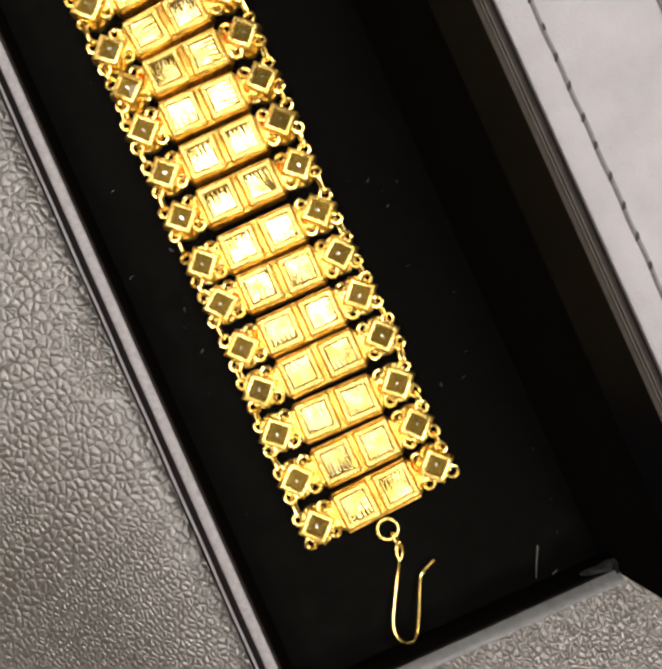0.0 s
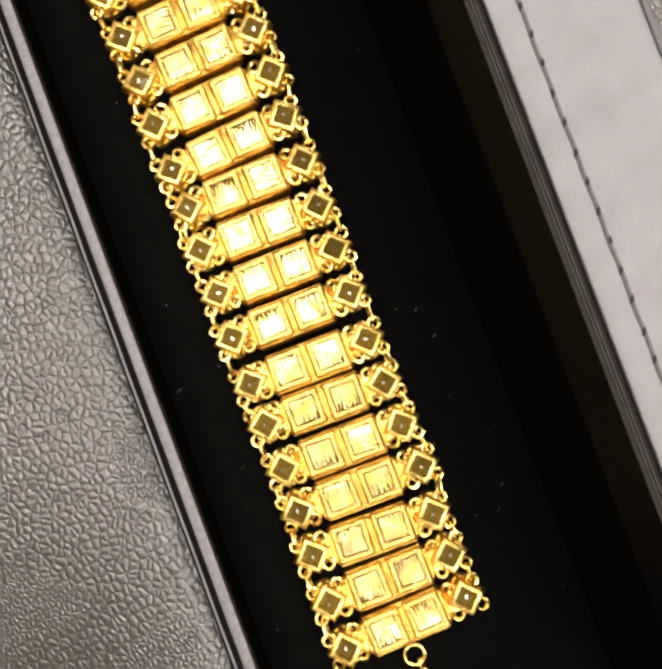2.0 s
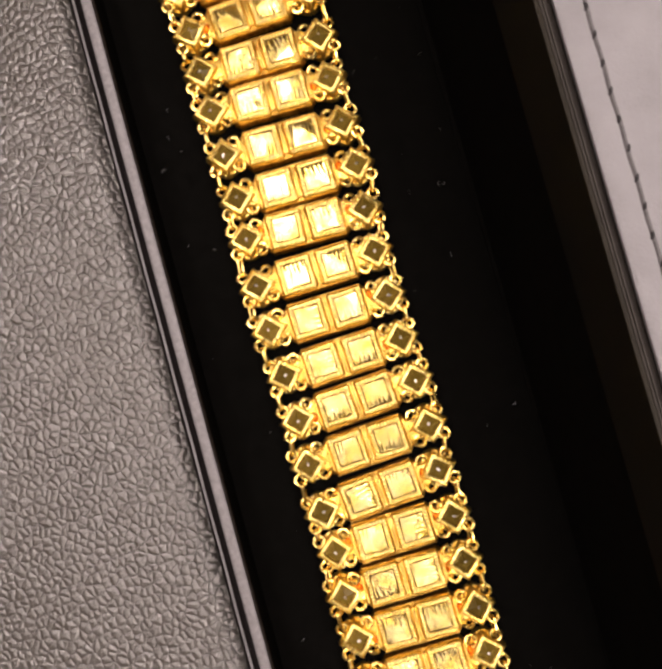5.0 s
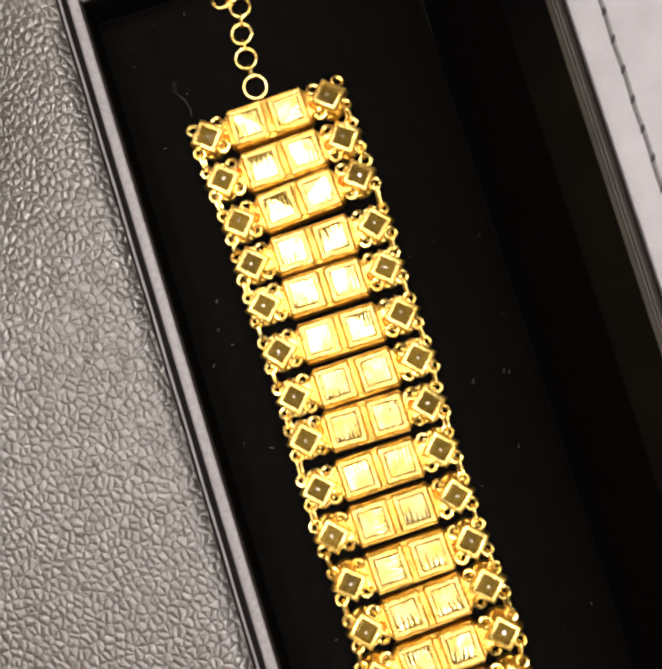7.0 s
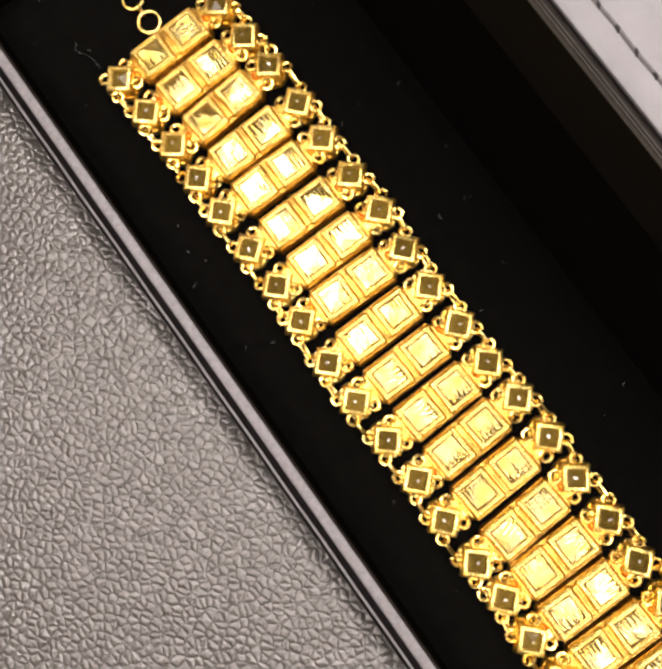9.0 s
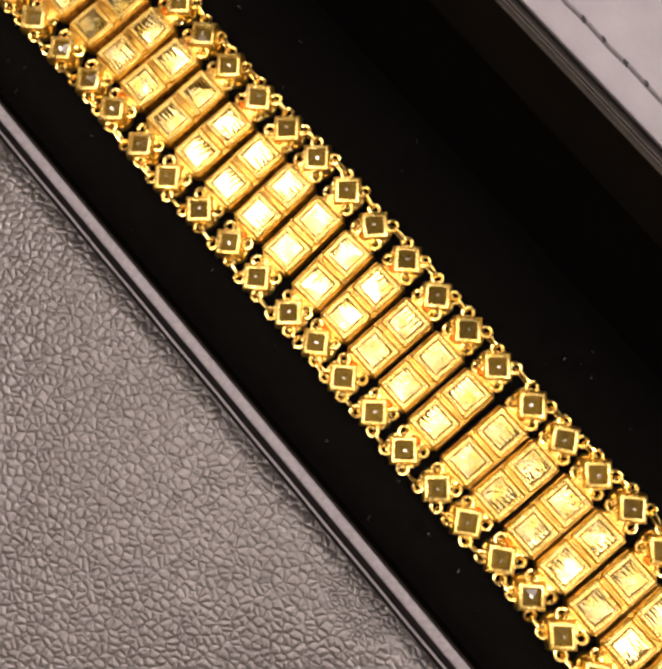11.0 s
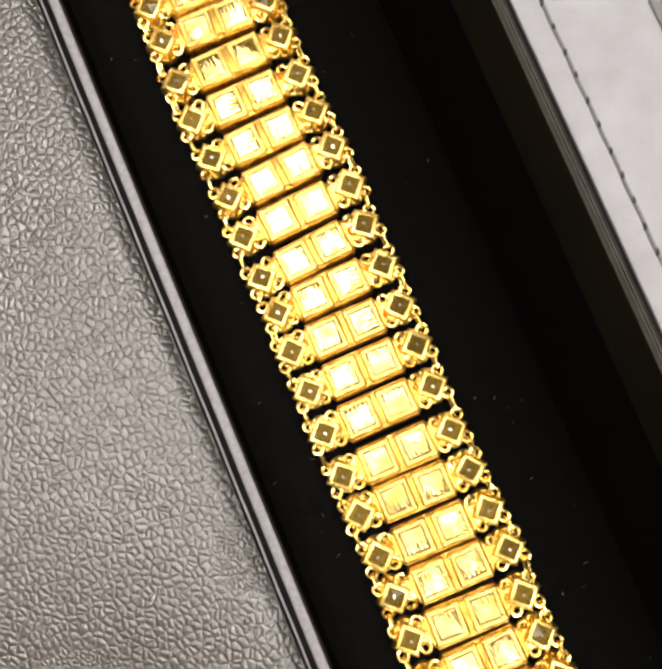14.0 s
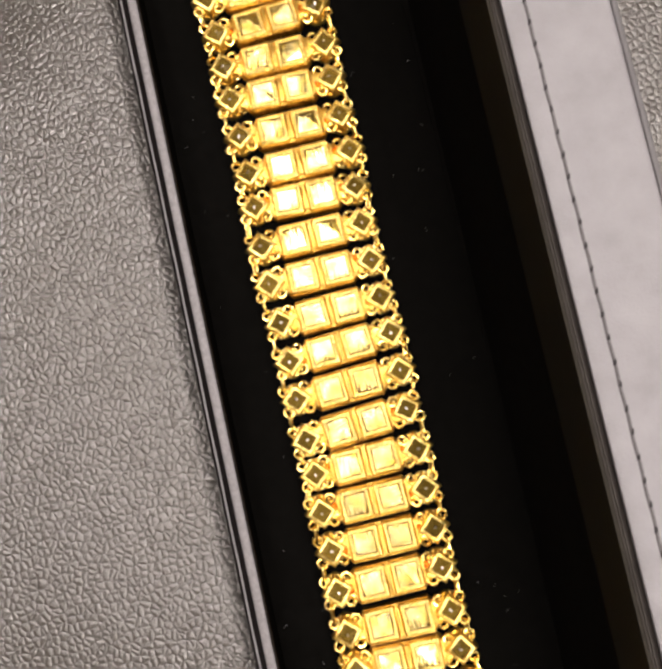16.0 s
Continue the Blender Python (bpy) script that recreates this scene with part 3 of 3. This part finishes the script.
def foil_mesh(seed):
    """A foil-backed table stone: a flat crown with tapering cuts from one side and a zone that is folded away."""
    rnd = random.Random(seed)
    bm = bmesh.new()
    na, nb, h = 26, 76, 1.97
    count = rnd.choice((5, 5, 6))
    cuts = [-1.5 + 3.0 * i / (count - 1) + rnd.uniform(-0.12, 0.12) for i in range(count)]
    reach = [rnd.uniform(1.2, 3.1) for _ in cuts]
    broad = [rnd.uniform(0.20, 0.32) for _ in cuts]
    lean = rnd.uniform(-0.12, 0.12)
    tx, ty = rnd.uniform(-0.02, 0.02), rnd.uniform(-0.02, 0.02)
    fold_a, fold_d, fold_k = rnd.uniform(0, 6.28), rnd.uniform(0.2, 1.1), rnd.uniform(0.05, 0.15)
    wave = [(rnd.uniform(-f, f), rnd.uniform(-f, f), rnd.uniform(0, 6), rnd.uniform(0.4, 1.0) * 0.03 / f) for f in (1.2, 2.4, 4.5)]
    grid = []
    for i in range(na + 1):
        row = []
        for j in range(nb + 1):
            u, v = -h + 2 * h * i / na, -h + 2 * h * j / nb
            edge = min(h - abs(u), h - abs(v))
            z = -0.34 - 0.45 * max(0.0, 1 - edge / 0.16) ** 1.3 + tx * u + ty * v
            z += sum(q * math.sin(a * u + b * v + p) for a, b, p, q in wave)
            z -= fold_k * max(0.0, u * math.cos(fold_a) + v * math.sin(fold_a) - fold_d)
            for c, r, w in zip(cuts, reach, broad):
                if u + h < r:
                    wide = w * (1 - (u + h) / r) ** 0.6
                    z -= 0.47 * max(0.0, wide - abs(v - c - lean * u))
            row.append(bm.verts.new((u, v, z)))
        grid.append(row)
    for i in range(na):
        for j in range(nb):
            bm.faces.new((grid[i][j], grid[i + 1][j], grid[i + 1][j + 1], grid[i][j + 1]))
    return finish(bm)


def setting_mesh():
    """Square collet with a milled edge on an eight-sided plate; corners point along the link."""
    bm = bmesh.new()
    bmesh.ops.create_cone(bm, cap_ends=True, segments=28, radius1=3.05, radius2=2.85, depth=0.8, matrix=Matrix.Translation((0, 0, -2.1)) @ Matrix.Diagonal((0.86, 1.03, 1.0, 1.0)))
    inner = bmesh.new()
    loops = [(2.22, -1.7), (2.10, -0.34), (1.90, -0.02), (1.80, 0.07), (1.46, 0.10), (1.36, 0.02), (1.31, -0.22), (1.31, -0.9)]
    rings = [[inner.verts.new((sx * h, sy * h, z)) for sx, sy in ((-1, -1), (1, -1), (1, 1), (-1, 1))] for h, z in loops]
    for a, b in zip(rings, rings[1:]):
        for k in range(4):
            inner.faces.new((a[k], a[(k + 1) % 4], b[(k + 1) % 4], b[k]))
    # milled slopes round the collet
    for q in range(4):
        turn = Matrix.Rotation(radians(90 * q), 3, "Z")
        for i in range(11):
            x = -1.0 + 2.0 * i / 10
            tube(inner, [turn @ Vector((x * 1.82, 1.84, 0.0)), turn @ Vector((x * 2.0, 2.08, -0.30)), turn @ Vector((x * 2.12, 2.22, -1.5))], 0.125, 5)
    inner.transform(Matrix.Rotation(radians(45), 4, "Z"))
    me = bpy.data.meshes.new("tmp")
    inner.to_mesh(me)
    inner.free()
    bm.from_mesh(me)
    bpy.data.meshes.remove(me)
    return finish(bm)


def stone_mesh():
    bm = bmesh.new()
    rings = [[(s * r, t * r, z) for s, t in ((-1, -1), (1, -1), (1, 1), (-1, 1))] for r, z in ((1.33, -0.95), (1.33, -0.52), (0.06, 0.26))]
    vs = [[bm.verts.new(p) for p in ring] for ring in rings]
    for a, b in zip(vs, vs[1:]):
        for k in range(4):
            bm.faces.new((a[k], a[(k + 1) % 4], b[(k + 1) % 4], b[k]))
    bm.faces.new(vs[-1])
    bm.transform(Matrix.Rotation(radians(45), 4, "Z"))
    return finish(bm, False)


def shade_line_mesh():
    """Dark frames that stand in for shade round a foil cell and between grains."""
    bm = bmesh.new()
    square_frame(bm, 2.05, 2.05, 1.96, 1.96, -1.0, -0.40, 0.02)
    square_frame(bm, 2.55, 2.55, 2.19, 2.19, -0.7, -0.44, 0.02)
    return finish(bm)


def glint_mesh(seed):
    """A pale sliver painting the glint from a stone's point down one face."""
    rnd = random.Random(seed)
    bm = bmesh.new()
    lean = rnd.uniform(-0.25, 0.25)
    line = [(-0.10, 0.04), (0.06, 0.15 + rnd.uniform(-0.05, 0.04)), (0.28, 0.22 + rnd.uniform(-0.10, 0.08)), (0.60 + rnd.uniform(-0.15, 0.2), 0.04)]
    up, low = [], []
    for x, w in line:
        z = 0.28 - 0.52 * max(0.0, x)
        up.append([bm.verts.new((x, lean * x + sgn * w, z + 0.035)) for sgn in (-1, 1)])
        low.append([bm.verts.new((x, lean * x + sgn * w, z - 0.08)) for sgn in (-1, 1)])
    for k in range(len(line) - 1):
        bm.faces.new((up[k][0], up[k + 1][0], up[k + 1][1], up[k][1]))
        for sgn in (0, 1):
            bm.faces.new((up[k][sgn], low[k][sgn], low[k + 1][sgn], up[k + 1][sgn]))
    for k in (0, -1):
        bm.faces.new((up[k][0], up[k][1], low[k][1], low[k][0]))
    return finish(bm, False)


def loop_mesh():
    bm = bmesh.new()
    tube(bm, circle(0, 0, 0, 0.83, 0.83, 20), 0.33, 8, True)
    return finish(bm)


GLINTS, SHADE_LINE, DROP, GRAINS = [glint_mesh(q) for q in range(4)], shade_line_mesh(), drop_mesh(), grain_mesh()
BODY, DIVIDER, NECK, BEZEL, SETTING, STONE_ME, LOOP = body_mesh(), divider_mesh(), neck_mesh(), bezel_mesh(), setting_mesh(), stone_mesh(), loop_mesh()
FOILS = [foil_mesh(s) for s in range(14)]
rnd = random.Random(5)
outer = {}
for k, (x, y, turn, HALF) in enumerate(LINKS):
    m = at(x, y, 0, -2.0 + rnd.uniform(-2.5, 2.5), rnd.uniform(-1.4, 1.4), turn)
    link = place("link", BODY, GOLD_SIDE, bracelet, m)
    place("divider", DIVIDER, GOLD, link, at(0, 0, 0), "bright gold ribs")
    for s in (-1, 1):
        c = 3.30 * s
        place("neck", NECK, GOLD_DEEP, link, at(0, 0, 0, 0, 0, 0 if s > 0 else 180), "reddish gold neck")
        if rnd.random() < 0.6:
            place("enamel_drop", DROP, ORANGE_GOLD, link, at(s * 7.15, rnd.uniform(-1.2, 1.2), -0.62, 0, 0, rnd.uniform(-12, 12)), "small orange spot")
        place("cell_bezel", BEZEL, GOLD, link, at(c, 0, 0, rnd.uniform(-1, 1), rnd.uniform(-1, 1), rnd.uniform(-1.2, 1.2)))
        place("milgrain_edge", GRAINS, GOLD_BRIGHT, link, at(c, 0, 0, 0, 0, rnd.uniform(-1.0, 1.0)), "row of bright gold grains")
        place("foil_cell", rnd.choice(FOILS), FOIL, link,
              at(c, 0, 0, rnd.uniform(-2.2, 2.2), rnd.uniform(-2.2, 2.2), rnd.choice((90, 270, 90, 180, 90, 270)) + rnd.uniform(-1.5, 1.5)), "bright foil-backed cell")
        place("groove_shade", SHADE_LINE, GROOVE_SHADE, link, at(c, 0, 0), "dark line that stands for shade round the cell")
        tilt = (rnd.uniform(-4, 4), rnd.uniform(-4, 4), rnd.uniform(-5, 5))
        place("collet", SETTING, GOLD_BRIGHT, link, at(s * HALF, 0, 0, *tilt))
        place("stone", STONE_ME, STONE, link, at(s * HALF, 0, 0, *tilt), "smoky pyramid-cut stone")
        place("stone_tip", rnd.choice(GLINTS), GLINT_MAT, link, at(s * HALF, 0, 0, *tilt) @ pose(0, 0, 0, 0, 0, rnd.choice((0, 90, 180, 270)) + rnd.uniform(-20, 20)), "pale sliver that stands for the glint on the stone")
        for a in (45, 135, 225, 315):
            px, py = s * HALF + 2.82 * math.cos(radians(a)), 2.82 * math.sin(radians(a))
            place("loop", LOOP, GOLD_WIRE, link, at(px, py, -0.85 + rnd.uniform(-0.15, 0.1), rnd.uniform(-12, 12), rnd.uniform(-12, 12), 0))
            if px * s > HALF:
                outer[k, s, 1 if py > 0 else -1] = (m @ Vector((px * MM, py * MM, 0))) / MM

# small rings that join neighbouring links at both edges
for k in range(len(LINKS) - 1):
    for s in (-1, 1):
        a, b = outer[k, s, 1], outer[k + 1, s, -1]
        d = b - a
        half = d.length / 2 - 0.40
        bm = bmesh.new()
        pts = [(0, half * math.cos(q) if abs(math.cos(q)) > 0.999 else (half - 0.5) * (1 if math.cos(q) > 0 else -1) + 0.5 * math.cos(q), 0.5 * math.sin(q))
               for q in [2 * math.pi * i / 20 for i in range(20)]]
        tube(bm, pts, 0.31, 8, True)
        mid = (a + b) / 2
        part("joining_ring", bm, GOLD_WIRE, bracelet, "", at(mid.x, mid.y, -0.95, 0, rnd.uniform(2, 30) * s, -math.degrees(math.atan2(d.x, d.y))))

# hook end
bm = bmesh.new()
tube(bm, circle(0, 0, 0, 1.60, 1.60, 32), 0.31, 10, True)
part("hook_ring", bm, GOLD_WIRE, bracelet, "plain round gold ring", at(-0.93, -5.40, -1.9, 6, 0, 0))
for x, y, half, turn, lean in ((-0.42, -7.55, 1.35, 6, 62), (-0.66, -9.10, 1.30, -20, 12)):
    bm = bmesh.new()
    tube(bm, [(0.50 * math.sin(q), half * math.cos(q), 0) for q in [2 * math.pi * i / 22 for i in range(22)]], 0.22, 8, True)
    part("hook_loop", bm, GOLD_WIRE, bracelet, "", at(x, y, -1.95, 0, lean, turn))


def smooth_line(pts, times=2):
    """Corner cutting, so that the wire bends evenly."""
    for _ in range(times):
        out = [pts[0]]
        for a, b in zip(pts, pts[1:]):
            a, b = Vector(a), Vector(b)
            out += [a * 0.75 + b * 0.25, a * 0.25 + b * 0.75]
        pts = out + [pts[-1]]
    return pts


bm = bmesh.new()
tube(bm, smooth_line([(-1.05, -10.00, -1.85), (-1.35, -10.50, -2.05), (-1.80, -11.50, -2.20), (-3.00, -13.39, -2.18), (-4.12, -15.22, -1.73), (-5.32, -17.20, -1.23), (-5.94, -18.46, -0.92), (-6.21, -19.70, -0.60), (-5.94, -20.79, -0.40),
                      (-5.16, -21.67, -0.40), (-4.08, -21.77, -0.40), (-3.29, -21.08, -0.40), (-2.42, -19.61, -0.63), (-0.77, -16.57, -1.39), (0.31, -14.49, -1.91), (0.90, -13.60, -2.10), (2.00, -13.10, -1.95), (3.60, -12.40, -1.80)], 2), 0.235, 8)
part("hook", bm, GOLD_WIRE, bracelet, "bent gold wire hook")

# adjusting chain at the other end
CHAIN = [(-1.35, 178.2, 1.82), (-1.40, 183.0, 1.64), (-0.92, 187.1, 1.62), (0.1, 191.3, 1.60), (-2.4, 193.6, 1.5)]
for i, (x, y, r) in enumerate(CHAIN):
    bm = bmesh.new()
    tube(bm, circle(0, 0, 0, r, r, 30), 0.32, 10, True)
    part("chain_ring", bm, GOLD_WIRE, bracelet, "", at(x, y, -2.2 + 0.12 * (i % 2), rnd.uniform(-4, 4), rnd.uniform(-4, 4), 0))
    if i:
        px, py, pr = CHAIN[i - 1]
        d = Vector((x - px, y - py))
        mid = Vector((px, py)) + d.normalized() * (d.length + pr - r) / 2
        bm = bmesh.new()
        tube(bm, circle(0, 0, 0, max(0.55, (d.length - pr - r) / 2 + 0.5), 0.55, 16, "yz"), 0.19, 8, True)
        part("chain_link", bm, GOLD_WIRE, bracelet, "", at(mid.x, mid.y, -1.95, 0, 20, -math.degrees(math.atan2(d.x, d.y))))

# ---- lint on the velvet ----
def lint(pts, r):
    bm = bmesh.new()
    tube(bm, smooth_line([(x, y, 0.12 + 0.1 * (i % 2)) for i, (x, y) in enumerate(pts)], 2), r, 5)
    return tagged(part("lint_fibre", bm, LINT, None, "", at(0, 0, FLOOR_Z)), "thin white lint fibre on black velvet", "lint", "lint on the lining")


lint([(18.9, -17.2), (18.4, -18.0), (17.4, -20.0), (16.6, -21.6)], 0.042)
lint([(19.2, -22.1), (19.6, -21.9), (20.0, -21.8)], 0.08)
lint([(-12.4, 177.0), (-12.5, 179.6), (-13.6, 181.0), (-14.0, 182.6), (-13.0, 183.2)], 0.014)
for i in range(52):
    x, y = rnd.uniform(-21, 26), rnd.uniform(-21, 196)
    if abs(x) < 13 and -4 < y < 178:
        x = 14 + abs(x) * 0.9 if i % 3 else -14 - abs(x) * 0.5
    a, s = rnd.uniform(0, 6.28), rnd.uniform(0.1, 0.5)
    lint([(x, y), (x + s * math.cos(a), y + s * math.sin(a)), (x + s * math.cos(a) + s * math.cos(a + 1.2), y + s * math.sin(a) + s * math.sin(a + 1.2))], rnd.uniform(0.015, 0.032))
